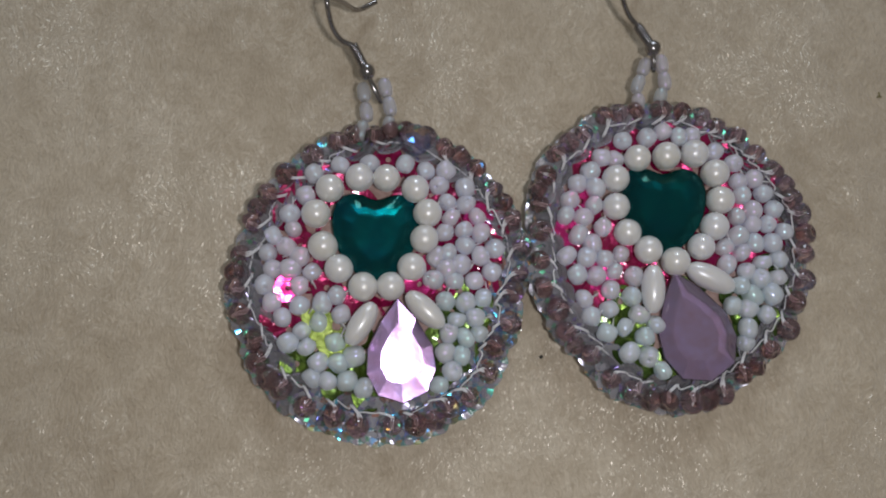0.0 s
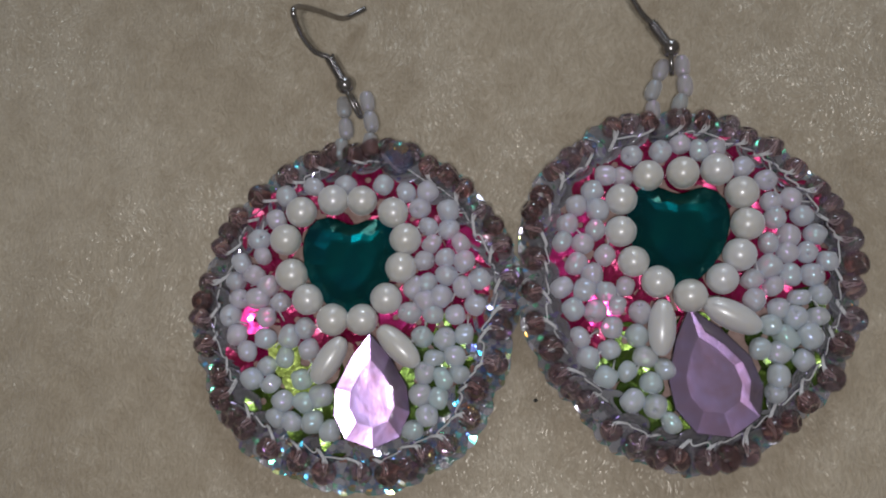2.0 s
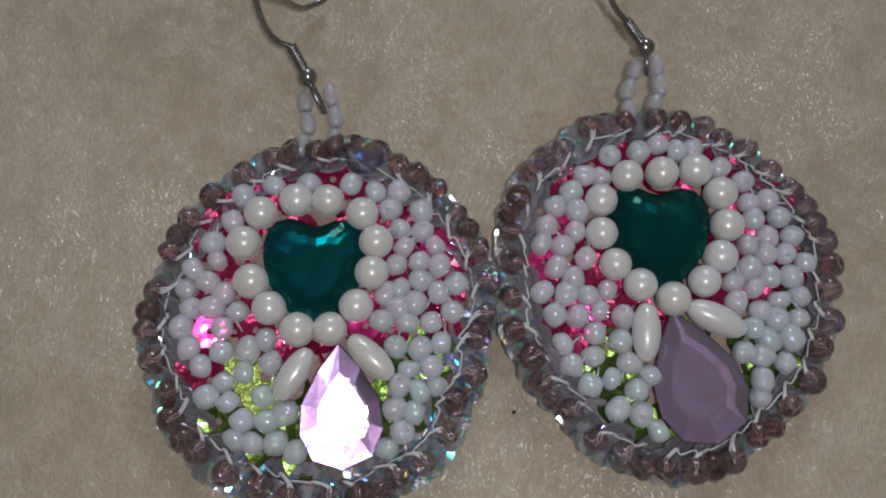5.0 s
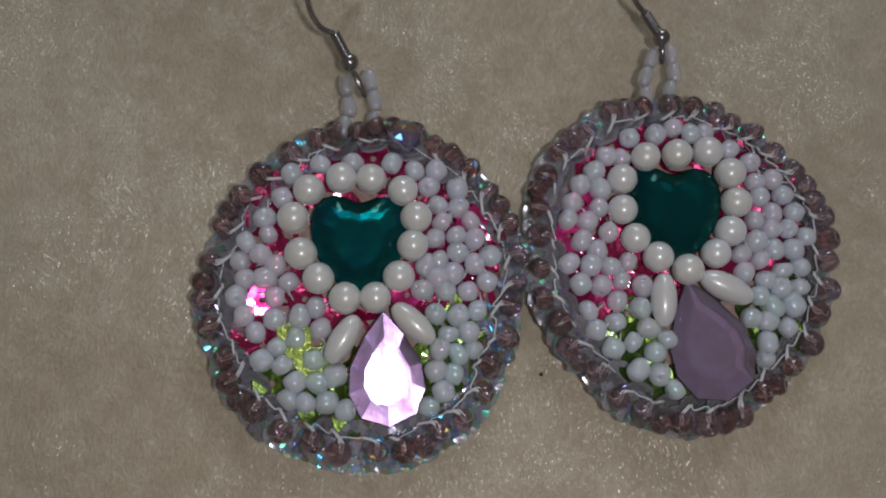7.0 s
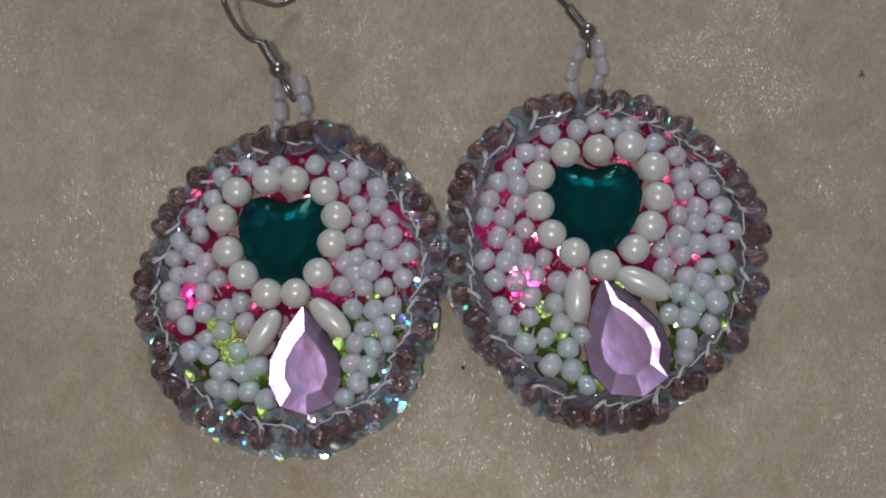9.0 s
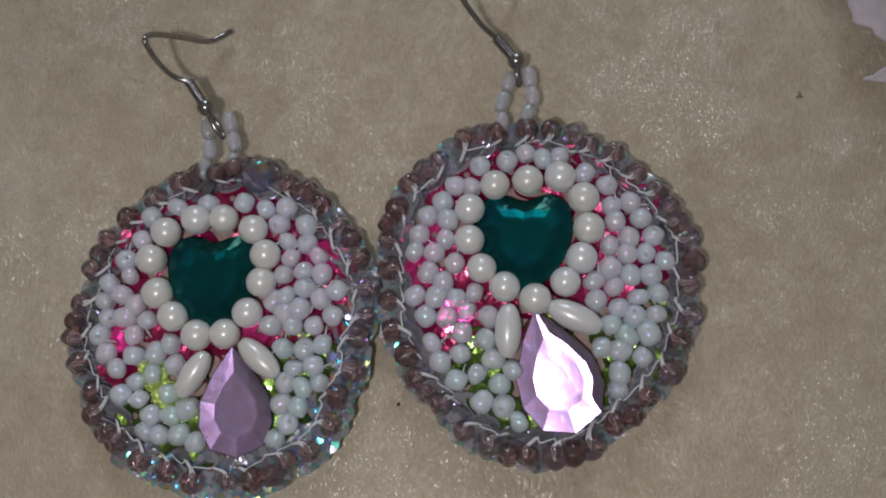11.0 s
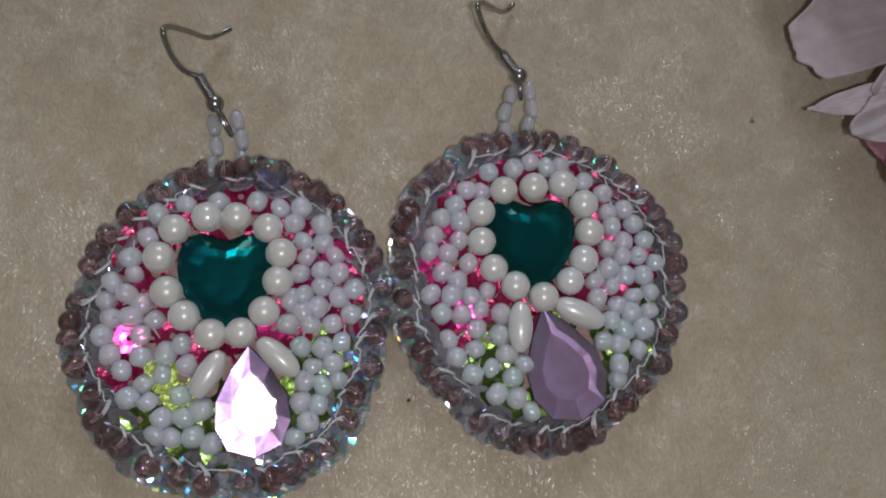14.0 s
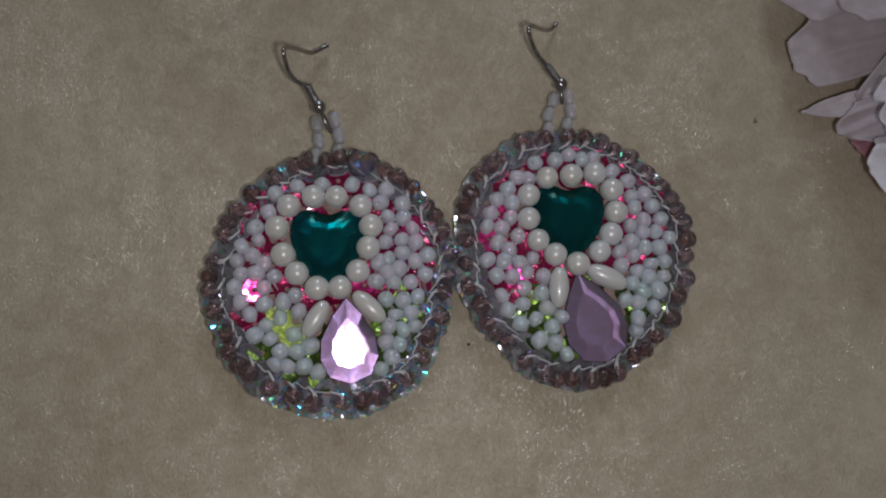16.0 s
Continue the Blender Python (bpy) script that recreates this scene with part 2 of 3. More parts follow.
EMERALD_FOIL = foil_material("green_backing_foil", (0.001, 0.12, 0.19), (0.006, 0.44, 0.37), 0.26, 170, 0.92, 0.2)
LILAC = gem_material("lilac_acrylic", (0.86, 0.76, 0.88), 0.1, (1.0, 0.95, 1.0))
LILAC_FOIL = foil_material("lilac_backing_foil", (0.33, 0.215, 0.265), (0.40, 0.36, 0.54), 0.2, 380, 0.7, 0.035)
FELT = plain_material("blush_felt", (0.36, 0.235, 0.20), (0.50, 0.35, 0.30), 1500, 0.9, relief=0.5)
THREAD = plain_material("white_thread", (0.56, 0.55, 0.55), (0.78, 0.77, 0.76), 4000, 0.55, relief=0.4)
STEEL = plain_material("steel_wire", (0.27, 0.255, 0.25), (0.38, 0.365, 0.36), 900, 0.22, 1.0, 0.05)
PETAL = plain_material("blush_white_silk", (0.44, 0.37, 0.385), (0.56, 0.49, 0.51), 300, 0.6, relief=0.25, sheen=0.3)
# paler copy of the petal silk: stronger light on the inner ruffles, put into colour
LIT_PETAL = plain_material("lit_silk", (0.70, 0.66, 0.73), (0.84, 0.81, 0.87), 300, 0.55, relief=0.25, sheen=0.4)
THROAT = plain_material("rose_pink_silk", (0.34, 0.14, 0.19), (0.48, 0.24, 0.29), 300, 0.65, relief=0.25, sheen=0.3)
LINT = plain_material("dark_lint", (0.02, 0.02, 0.02), (0.05, 0.05, 0.04), 3000, 0.8)
CHAFF = plain_material("olive_lint", (0.14, 0.125, 0.05), (0.24, 0.21, 0.09), 3000, 0.8)


# ---- mesh helpers, all in millimetres ----
def mesh_from(name, bm, mat, smooth=True):
    bmesh.ops.scale(bm, vec=(0.001,) * 3, verts=bm.verts)
    bmesh.ops.recalc_face_normals(bm, faces=bm.faces)
    me = bpy.data.meshes.new(name)
    for f in bm.faces:
        f.smooth = smooth
    bm.to_mesh(me)
    bm.free()
    me.materials.append(mat)
    return me


def piece(name, me, parent, m=None, label=""):
    ob = new(name, me)
    ob.parent = parent
    if m is not None:
        ob.matrix_basis = m
    return tagged(ob, label)


def mm(x, y, z, rx=0, ry=0, rz=0, size=1.0):
    return pose(x / 1000, y / 1000, z / 1000, rx, ry, rz) @ Matrix.Scale(size, 4)


def lathe(profile, seg, closed=True):
    """Turns a profile of (radius, height) about z."""
    bm = bmesh.new()
    rings = []
    for r, z in profile:
        if r < 1e-6:
            rings.append([bm.verts.new((0, 0, z))])
        else:
            rings.append([bm.verts.new((r * math.cos(2 * math.pi * i / seg), r * math.sin(2 * math.pi * i / seg), z)) for i in range(seg)])
    pairs = list(zip(rings, rings[1:])) + ([(rings[-1], rings[0])] if closed else [])
    for a, b in pairs:
        for i in range(seg):
            j = (i + 1) % seg
            corner = [a[i % len(a)], a[j % len(a)], b[j % len(b)], b[i % len(b)]]
            corner = list(dict.fromkeys(corner))
            if len(corner) > 2:
                bm.faces.new(corner)
    return bm


def bead_profile(radius, half, hole, power=2.4, n=11):
    """A rounded bead with a hole along z."""
    out = []
    for i in range(n):
        a = -math.pi / 2 + math.pi * i / (n - 1)
        c, s = math.cos(a), math.sin(a)
        out.append((hole + (radius - hole) * abs(c) ** (2 / power), half * math.copysign(abs(s) ** (2 / power), s)))
    return out


def tube(points, radius, seg=8, rings=None):
    """A round wire through the points, smoothed."""
    pts = [Vector(p) for p in points]
    if rings:
        fine = []
        for i in range(len(pts) - 1):
            p0, p1, p2, p3 = pts[max(i - 1, 0)], pts[i], pts[i + 1], pts[min(i + 2, len(pts) - 1)]
            for k in range(rings):
                t = k / rings
                fine.append(0.5 * (2 * p1 + (p2 - p0) * t + (2 * p0 - 5 * p1 + 4 * p2 - p3) * t * t + (3 * p1 - p0 - 3 * p2 + p3) * t ** 3))
        pts = fine + [pts[-1]]
    bm = bmesh.new()
    last, side = None, Vector((0.31, 0.2, 0.93))
    for i, p in enumerate(pts):
        way = (pts[min(i + 1, len(pts) - 1)] - pts[max(i - 1, 0)]).normalized()
        side = (side - way * side.dot(way)).normalized()
        other = way.cross(side)
        ring = [bm.verts.new(p + radius * (math.cos(2 * math.pi * k / seg) * side + math.sin(2 * math.pi * k / seg) * other)) for k in range(seg)]
        if last:
            for k in range(seg):
                bm.faces.new((last[k], last[(k + 1) % seg], ring[(k + 1) % seg], ring[k]))
        else:
            bm.faces.new(ring[::-1])
        last = ring
    bm.faces.new(last)
    return bm


def stack(rings, bottom=True, top=True):
    """Flat facets between closed rings of the same count."""
    bm = bmesh.new()
    made = [[bm.verts.new(p) for p in ring] for ring in rings]
    n = len(made[0])
    for a, b in zip(made, made[1:]):
        for i in range(n):
            bm.faces.new((a[i], a[(i + 1) % n], b[(i + 1) % n], b[i]))
    if bottom:
        bm.faces.new(made[0][::-1])
    if top:
        bm.faces.new(made[-1])
    return bm


def scaled(outline, k, z, cy=0.0):
    return [(x * k, cy + (y - cy) * k, z) for x, y in outline]


def heart_outline(width):
    """A plump heart with a shallow notch, its middle at the origin."""
    half = [(0, 0.415), (0.07, 0.43), (0.16, 0.47), (0.26, 0.49), (0.37, 0.455), (0.455, 0.37), (0.495, 0.25), (0.50, 0.12), (0.475, -0.02), (0.42, -0.17), (0.33, -0.31), (0.22, -0.43), (0.11, -0.51), (0, -0.545)]
    left = [(-x, y) for x, y in half]
    return [(x * width, y * width) for x, y in left + half[-2:0:-1]]


def drop_outline(width, length):
    """A pear with ten straight edges, its point upwards."""
    half = [(0.25, 0.29), (0.46, 0.03), (0.49, -0.20), (0.35, -0.41)]
    ring = [(0, 0.5)] + [(-x, y) for x, y in half] + [(0, -0.5)] + half[::-1]
    return [(x * width, y * length) for x, y in ring]


def cut(outline, k, z, cy=0.0, dx=0.0):
    """A smaller ring with every second corner drawn in, so that the facets between come out flat."""
    ring = [(x + dx, y, h) for x, y, h in scaled(outline, k, z, cy)]
    n = len(ring)
    return [p if i % 2 == 0 else tuple((ring[i - 1][c] + ring[(i + 1) % n][c]) / 2 for c in range(3)) for i, p in enumerate(ring)]


def sequin_mesh(name, mat, radius, cup=0.25, lobes=0.035, dent=0.03):
    """A thin pressed cup with six flats, a hole and a rolled edge."""
    seg = 36
    bm = bmesh.new()
    rings = []
    for r, z in ((0.18, 0.0), (0.5, 0.04), (0.98, cup), (1.0, cup + 0.05), (0.97, cup + 0.1), (0.5, 0.14), (0.18, 0.1)):
        ring = []
        for i in range(seg):
            a = 2 * math.pi * i / seg
            flat = 1 + lobes * math.cos(6 * a)
            ring.append(bm.verts.new((radius * r * flat * math.cos(a), radius * r * flat * math.sin(a), z * radius * 0.5 + dent * math.cos(6 * a) * r)))
        rings.append(ring)
    for a, b in zip(rings, rings[1:] + rings[:1]):
        for i in range(seg):
            bm.faces.new((a[i], a[(i + 1) % seg], b[(i + 1) % seg], b[i]))
    return mesh_from(name, bm, mat, False)


# ---- shared pieces ----
def uneven_bead(name, mat, radius, half, hole, seed, amount):
    """A pressed glass bead, a little lopsided as seed beads are."""
    bm = lathe(bead_profile(radius, half, hole, 2.2 + 0.12 * (seed % 3)), 18)
    lean = 0.06 * math.sin(seed * 2.4)
    for v in bm.verts:
        away = Vector((v.co.x, v.co.y, v.co.z * 0.4))
        v.co += away.normalized() * amount * noise.noise(v.co * 0.75 + Vector((seed * 5.1, 0, seed * 2.3)))
        v.co.x += lean * v.co.z
    return mesh_from(name, bm, mat)


SEEDS = [uneven_bead("seed_bead", OPAL, 1.28, 1.1 + 0.05 * k, 0.16, k, 0.17) for k in range(5)]
MINT_SEEDS = [uneven_bead("seed_bead", OPAL_GREEN, 1.28, 1.1 + 0.05 * k, 0.16, k + 7, 0.17) for k in range(5)]
LOOP_BEAD = mesh_from("loop_bead", lathe(bead_profile(0.92, 1.35, 0.25), 16), LOOP_GLASS)
PEARL_BEAD = mesh_from("pearl", lathe(bead_profile(1.97, 1.94, 0.15, 2.0, 17), 26), PEARL)
RICE = mesh_from("rice_pearl", lathe(bead_profile(1.5, 3.1, 0.2, 2.0, 17), 24), PEARL)
RIM_BEAD = mesh_from("rim_bead", lathe(bead_profile(1.52, 1.1, 0.5, 2.5), 22), BROWN)
RIM_SEQUIN = sequin_mesh("rim_sequin", HOLO, 2.2, 0.35)
GLITTER_SEQUIN = sequin_mesh("rim_sequin", HOLO_DENSE, 2.2, 0.25)
PINK_SEQUIN = sequin_mesh("pink_sequin", PINK, 2.1)
GREEN_SEQUIN = sequin_mesh("green_sequin", GREEN, 2.2)


LIT_GREEN_SEQUIN = sequin_mesh("green_sequin", LIT_GREEN, 2.15, 0.05, 0.1)
LIT_PINK_SEQUIN = sequin_mesh("pink_sequin", LIT_PINK, 2.1, 0.05, 0.08)
FLAT_SEQUIN = sequin_mesh("pink_sequin", LIT_PINK, 1.9, 0.03, 0.06, 0.006)


# ---- the cloth ----
def cloth_height(x, y):
    """The lie of the velour in millimetres: pressed flat, with soft creases."""
    z = 0.35 * noise.noise((x * 0.018, y * 0.018, 3.1)) + 0.10 * noise.noise((x * 0.09, y * 0.09, 7.7))
    bend = x + 5.2 + 0.12 * (y - 40)
    z -= 0.55 * math.exp(-(bend / 3.2) ** 2) / (1 + math.exp(-(y - 22) / 3))
    low = y + 5.5 + 0.12 * (x + 30)
    z -= 0.4 * math.exp(-(low / 4.5) ** 2) / (1 + math.exp((x + 28) / 3))
    return z - 0.25


def build_cloth():
    bm = bmesh.new()
    n = 300
    size = 460.0
    spots = []
    for j in range(n + 1):
        for i in range(n + 1):
            u, v = 2 * i / n - 1, 2 * j / n - 1
            x, y = size * (0.35 * u + 0.65 * u ** 3), size * (0.35 * v + 0.65 * v ** 3)
            spots.append(bm.verts.new((x + 20, y + 10, cloth_height(x + 20, y + 10))))
    for j in range(n):
        for i in range(n):
            a = j * (n + 1) + i
            bm.faces.new((spots[a], spots[a + 1], spots[a + n + 2], spots[a + n + 1]))
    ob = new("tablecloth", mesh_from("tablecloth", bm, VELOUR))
    tagged(ob, "cream crushed velour cloth spread flat with soft creases", "cloth", kind="structure")


build_cloth()


# ---- the earrings ----
def build_hook(earring, wire, ball, loop_label):
    at, coil_end, low = (Vector(p) for p in ball)
    hook = new("ear_hook")
    hook.parent = earring
    tagged(hook, "silver steel fish hook ear wire with ball and coil")
    piece("wire", mesh_from("wire", tube(wire, 0.36, 10, 8), STEEL), hook)
    bm = bmesh.new()
    bmesh.ops.create_uvsphere(bm, u_segments=24, v_segments=16, radius=1.12)
    piece("ball", mesh_from("ball", bm, STEEL), hook, mm(*at))
    way = coil_end - at
    side = way.normalized().cross(Vector((0, 0, 1))).normalized()
    up = side.cross(way.normalized())
    start = at + way.normalized() * 0.9
    span = coil_end - start
    turns, per = 8, 12
    spiral = []
    for k in range(turns * per + 1):
        a = 2 * math.pi * k / per
        spiral.append(start + span * (k / (turns * per)) + 0.52 * (math.cos(a) * side + math.sin(a) * up))
    piece("coil", mesh_from("coil", tube(spiral, 0.2, 6), STEEL), hook, label="tightly wound steel coil")
    core = [at, start, coil_end]
    piece("shank", mesh_from("shank", tube(core, 0.34, 8), STEEL), hook)
    down = (low - at).normalized()
    eye = []
    across = down.cross(Vector((0, 0, 1))).normalized()
    reach = (low - at).length
    for k in range(19):
        a = 2 * math.pi * k / 18
        eye.append(at + down * (reach * 0.62 - reach * 0.42 * math.cos(a)) + across * 0.18 * math.sin(a) + Vector((0, 0, 0.75 * math.sin(a))))
    piece("eye", mesh_from("eye", tube(eye, 0.3, 8), STEEL), hook, label=loop_label)


def build_earring(name_label, centre, seed_rows, mint_rows, pearls, rices, heart, drop, rim, pinks, greens, loop, wire, ball, faceted, lit_greens, lit_pinks, flare, rng):
    earring = new("beaded_earring")
    earring.matrix_basis = mm(centre[0], centre[1], 0)
    tagged(earring, name_label, "earring", "pair of earrings")
    cx, cy = sum(p[0] for p in rim) / len(rim), sum(p[1] for p in rim) / len(rim)
    # felt backing, following the rim
    rings = []
    n = 72
    spokes = sorted((math.atan2(y - cy, x - cx), math.hypot(x - cx, y - cy)) for x, y in rim)
    wrapped = [(a - 2 * math.pi, r) for a, r in spokes] + spokes + [(a + 2 * math.pi, r) for a, r in spokes]
    reach = []
    for i in range(n):
        a = -math.pi + 2 * math.pi * i / n
        reach.append(float(np.interp(a, [s[0] for s in wrapped], [s[1] for s in wrapped])))
    reach = [sum(reach[(i + k) % n] for k in range(-4, 5)) / 9 for i in range(n)]
    for inset, z in ((1.4, -0.3), (0.7, 0.1), (0.6, 1.6), (1.2, 2.7), (3.0, 3.3), (8.0, 3.8)):
        rings.append([(cx + (reach[i] - inset) * math.cos(-math.pi + 2 * math.pi * i / n), cy + (reach[i] - inset) * math.sin(-math.pi + 2 * math.pi * i / n), z) for i in range(n)])
    piece("backing", mesh_from("backing", stack(rings), FELT), earring, label="blush felt backing disc")
    # sequins under the beads
    for spots, me, what in ((pinks, PINK_SEQUIN, "pink_sequin"), (greens, GREEN_SEQUIN, "green_sequin")):
        for x, y in spots:
            piece(what, me, earring, mm(x, y, (3.95 if math.hypot(x - cx, y - cy) < 12.5 else 3.5) + rng.uniform(-0.1, 0.15), rng.uniform(-6, 5), drop[6] + rng.uniform(-6, 6), rng.uniform(0, 60)))
    laid = [(x, y, 2.3) for x, y in pinks + greens + lit_greens + lit_pinks] + [(heart[0], heart[1], 4.5), (drop[0], drop[1] - 1.2, 5.6)]
    for _ in range(1500):
        a, far = rng.uniform(-math.pi, math.pi), 19 * math.sqrt(rng.random())
        x, y = cx + far * math.cos(a), cy + far * math.sin(a)
        if far < reach[int((a + math.pi) / (2 * math.pi) * n) % n] - 3.6 and all(math.hypot(x - p, y - q) > gap for p, q, gap in laid):
            laid.append((x, y, 2.6))
            near = [min(math.hypot(x - p, y - q) for row in rows for p, q in row) for rows in (seed_rows, mint_rows)]
            me, what = (PINK_SEQUIN, "pink_sequin") if near[0] < near[1] else (GREEN_SEQUIN, "green_sequin")
            piece(what, me, earring, mm(x, y, 3.5 + rng.uniform(-0.1, 0.1), rng.uniform(-5, 5), rng.uniform(-5, 5), rng.uniform(0, 60)))
    if flare:
        piece("pink_sequin", FLAT_SEQUIN, earring, mm(lit_pinks[0][0], lit_pinks[0][1], 4.35, flare[0] + 1.2, flare[1], 0))
    for spots, me, what in ((lit_greens, LIT_GREEN_SEQUIN, "green_sequin"), (lit_pinks[1:] if flare else lit_pinks, LIT_PINK_SEQUIN, "pink_sequin")):
        for x, y in spots:
            piece(what, me, earring, mm(x, y, 4.35, rng.uniform(-1.5, 1.5), drop[6] + rng.uniform(-1.5, 1.5), rng.uniform(0, 60)))
    # seed beads
    for rows, kinds in ((seed_rows, SEEDS), (mint_rows, MINT_SEEDS)):
        for row in rows:
            for x, y in row:
                lie = rng.choice((90, 90, 80, 70, 35))
                piece("seed_bead", rng.choice(kinds), earring, mm(x, y, 5.2 + rng.uniform(-0.15, 0.2), lie + rng.uniform(-12, 12), 0, rng.uniform(0, 360), rng.uniform(0.94, 1.07)) @ Matrix.Diagonal((rng.uniform(0.94, 1.04), 1, rng.uniform(0.85, 1.1), 1)))
                a = rng.uniform(0, 6.28)
                if rng.random() < 0.35:
                    ends = [(x + 1.5 * math.cos(a), y + 1.5 * math.sin(a), 4.3), (x + 1.0 * math.cos(a), y + 1.0 * math.sin(a), 5.6), (x + 2.2 * math.cos(a + 0.3), y + 2.2 * math.sin(a + 0.3), 5.0)]
                    piece("stitch", mesh_from("stitch", tube(ends, 0.09, 5, 3), THREAD), earring)
    # more seed beads, sunk between the others
    taken = [(x, y, 1.85) for rows in (seed_rows, mint_rows) for row in rows for x, y in row] + [(x, y, 2.6) for x, y in pearls]
    taken += [(x, y, 2.9) for x, y, _, _ in rices] + [(x, y, 1.3) for x, y in pinks + greens] + [(x, y, 2.0) for x, y in lit_greens + lit_pinks[1:]] + [(lit_pinks[0][0] + 0.4, lit_pinks[0][1], 1.5)]
    taken += [(heart[0], heart[1], 6.3), (drop[0], drop[1] - 1.2, 6.2), (drop[0], drop[1] + 3.5, 4.6)]
    for _ in range(3000):
        a, far = rng.uniform(-math.pi, math.pi), 19 * math.sqrt(rng.random())
        x, y = cx + far * math.cos(a), cy + far * math.sin(a)
        edge = reach[int((a + math.pi) / (2 * math.pi) * n) % n] - 3.1
        if far < edge and all(math.hypot(x - p, y - q) > gap for p, q, gap in taken):
            taken.append((x, y, 1.95))
            near = [min(math.hypot(x - p, y - q) for row in rows for p, q in row) for rows in (seed_rows, mint_rows)]
            kinds = SEEDS if near[0] < near[1] else MINT_SEEDS
            piece("seed_bead", rng.choice(kinds), earring, mm(x, y, 4.75, rng.uniform(60, 110), 0, rng.uniform(0, 360), rng.uniform(0.9, 1.0)))
    # pearls round the heart
    for x, y in pearls:
        piece("pearl", PEARL_BEAD, earring, mm(x, y, 5.7, 90, 0, rng.uniform(0, 180), rng.uniform(0.89, 0.96)))
    for x, y, turn, size in rices:
        piece("rice_pearl", RICE, earring, mm(x, y, 6.0, 90, 0, turn, size), "cream rice-shaped faux pearl")
    # heart
    hx, hy, width, turn, tip_x, tip_y = heart
    line = heart_outline(width)
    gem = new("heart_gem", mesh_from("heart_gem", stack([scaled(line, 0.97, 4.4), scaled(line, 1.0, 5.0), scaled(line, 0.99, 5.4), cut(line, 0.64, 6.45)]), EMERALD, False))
    gem.parent = earring
    gem.matrix_basis = mm(hx, hy, 0, tip_x, tip_y, turn)
    tagged(gem, "faceted emerald green acrylic heart cabochon")
    back = [scaled(line, 0.985, 5.0), cut(line, 0.80, 4.92), cut(line, 0.56, 4.72), cut(line, 0.5, 4.7)]
    piece("foil_backing", mesh_from("foil_backing", stack(back, False, True), EMERALD_FOIL, False), gem, label="green mirror foil behind the heart")
    # teardrop
    dx, dy, wide, length, turn, tip_x, tip_y, shift = drop
    line = drop_outline(wide, length)
    low = -0.06 * length
    crown = [scaled(line, 0.95, 4.2, low), scaled(line, 1.0, 4.7, low), scaled(line, 0.985, 5.2, low), [(x + shift, y, z) for x, y, z in scaled(line, 0.60, 6.5, low)]]
    gem = new("teardrop_gem", mesh_from("teardrop_gem", stack(crown), LILAC, False))
    gem.parent = earring
    gem.matrix_basis = mm(dx, dy, 0.07 * abs(tip_y), tip_x, tip_y, turn)
    tagged(gem, "faceted pale lilac acrylic teardrop stone")
    keel = [(x, y, z + (0.005 if i % 2 else -0.005)) for i, (x, y, z) in enumerate(scaled(line, 0.58, 4.80, low))]
    back = [scaled(line, 0.97, 4.98, low), keel, scaled(line, 0.25, 4.79, low)]
    piece("foil_backing", mesh_from("foil_backing", stack(back, False, True), LILAC_FOIL, False), gem, label="lilac mirror foil behind the teardrop")
    # rim: holographic sequins, brown glass beads and the thread that holds them
    count = len(rim)
    for i, (x, y) in enumerate(rim):
        out = math.atan2(y - cy, x - cx)
        deg = math.degrees(out)
        ox, oy = math.cos(out), math.sin(out)
        nx, ny = rim[(i + 1) % count]
        mx, my = (x + nx) / 2, (y + ny) / 2
        sag = (1.0 if faceted else 0.3) * max(0.0, -oy)
        flat = faceted and ox - oy > 0.6
        for px, py, inset, z, lean in ((x, y, 0.7 - sag, 3.0, 18), (mx, my, 0.4 - sag, 3.3, 20 if flat else 36), (mx, my, 1.5, 3.5, 12 if flat else 28)):
            piece("rim_sequin", GLITTER_SEQUIN if flat else RIM_SEQUIN, earring,
                  mm(px - inset * ox, py - inset * oy, z) @ pose(0, 0, 0, 0, 0, deg + rng.uniform(-12, 12)) @ pose(0, 0, 0, rng.uniform(-14, 14), lean + rng.uniform(-12, 12), rng.uniform(0, 60)))
        gap = math.hypot(nx - x, ny - y)
        for px, py in ((x, y), (mx + 0.5 * ox, my + 0.5 * oy)):
            if px != x and gap < 4.25:
                continue
            jx, jy = px + rng.uniform(-0.2, 0.2), py + rng.uniform(-0.2, 0.2)
            piece("rim_bead", RIM_BEAD, earring, mm(jx, jy, (4.3 if px == x else 3.9) + rng.uniform(-0.3, 0.25)) @ pose(0, 0, 0, 0, 0, deg + rng.uniform(-70, 70)) @ pose(0, 0, 0, 0, rng.uniform(15, 85), 0) @ Matrix.Scale(rng.uniform(0.86, 1.04), 4))
        # a doubled stitch from the bead's hole down to the inner edge, and the run on to the next bead
        din, dnext = 1.9 + rng.uniform(-0.3, 0.3), 1.7 + rng.uniform(-0.3, 0.3)
        foot = (0.6 * x + 0.4 * nx - din * ox, 0.6 * y + 0.4 * ny - din * oy)
        for side in (-0.14, 0.14):
            stitch = [(x + 0.6 * ox, y + 0.6 * oy, 4.4), (x - 0.3 * ox - side * oy, y - 0.3 * oy + side * ox, 5.0), (x - 1.1 * ox - side * oy, y - 1.1 * oy + side * ox, 5.0), (foot[0] - side * oy, foot[1] + side * ox, 4.5)]
            piece("thread", mesh_from("thread", tube(stitch, 0.1, 6, 4), THREAD), earring)
        if rng.random() < 0.75:
            run = [(foot[0], foot[1], 4.5), (mx - 1.5 * ox, my - 1.5 * oy, 4.75), (nx - dnext * ox, ny - dnext * oy, 4.6), (nx - 0.7 * ox, ny - 0.7 * oy, 5.3)]
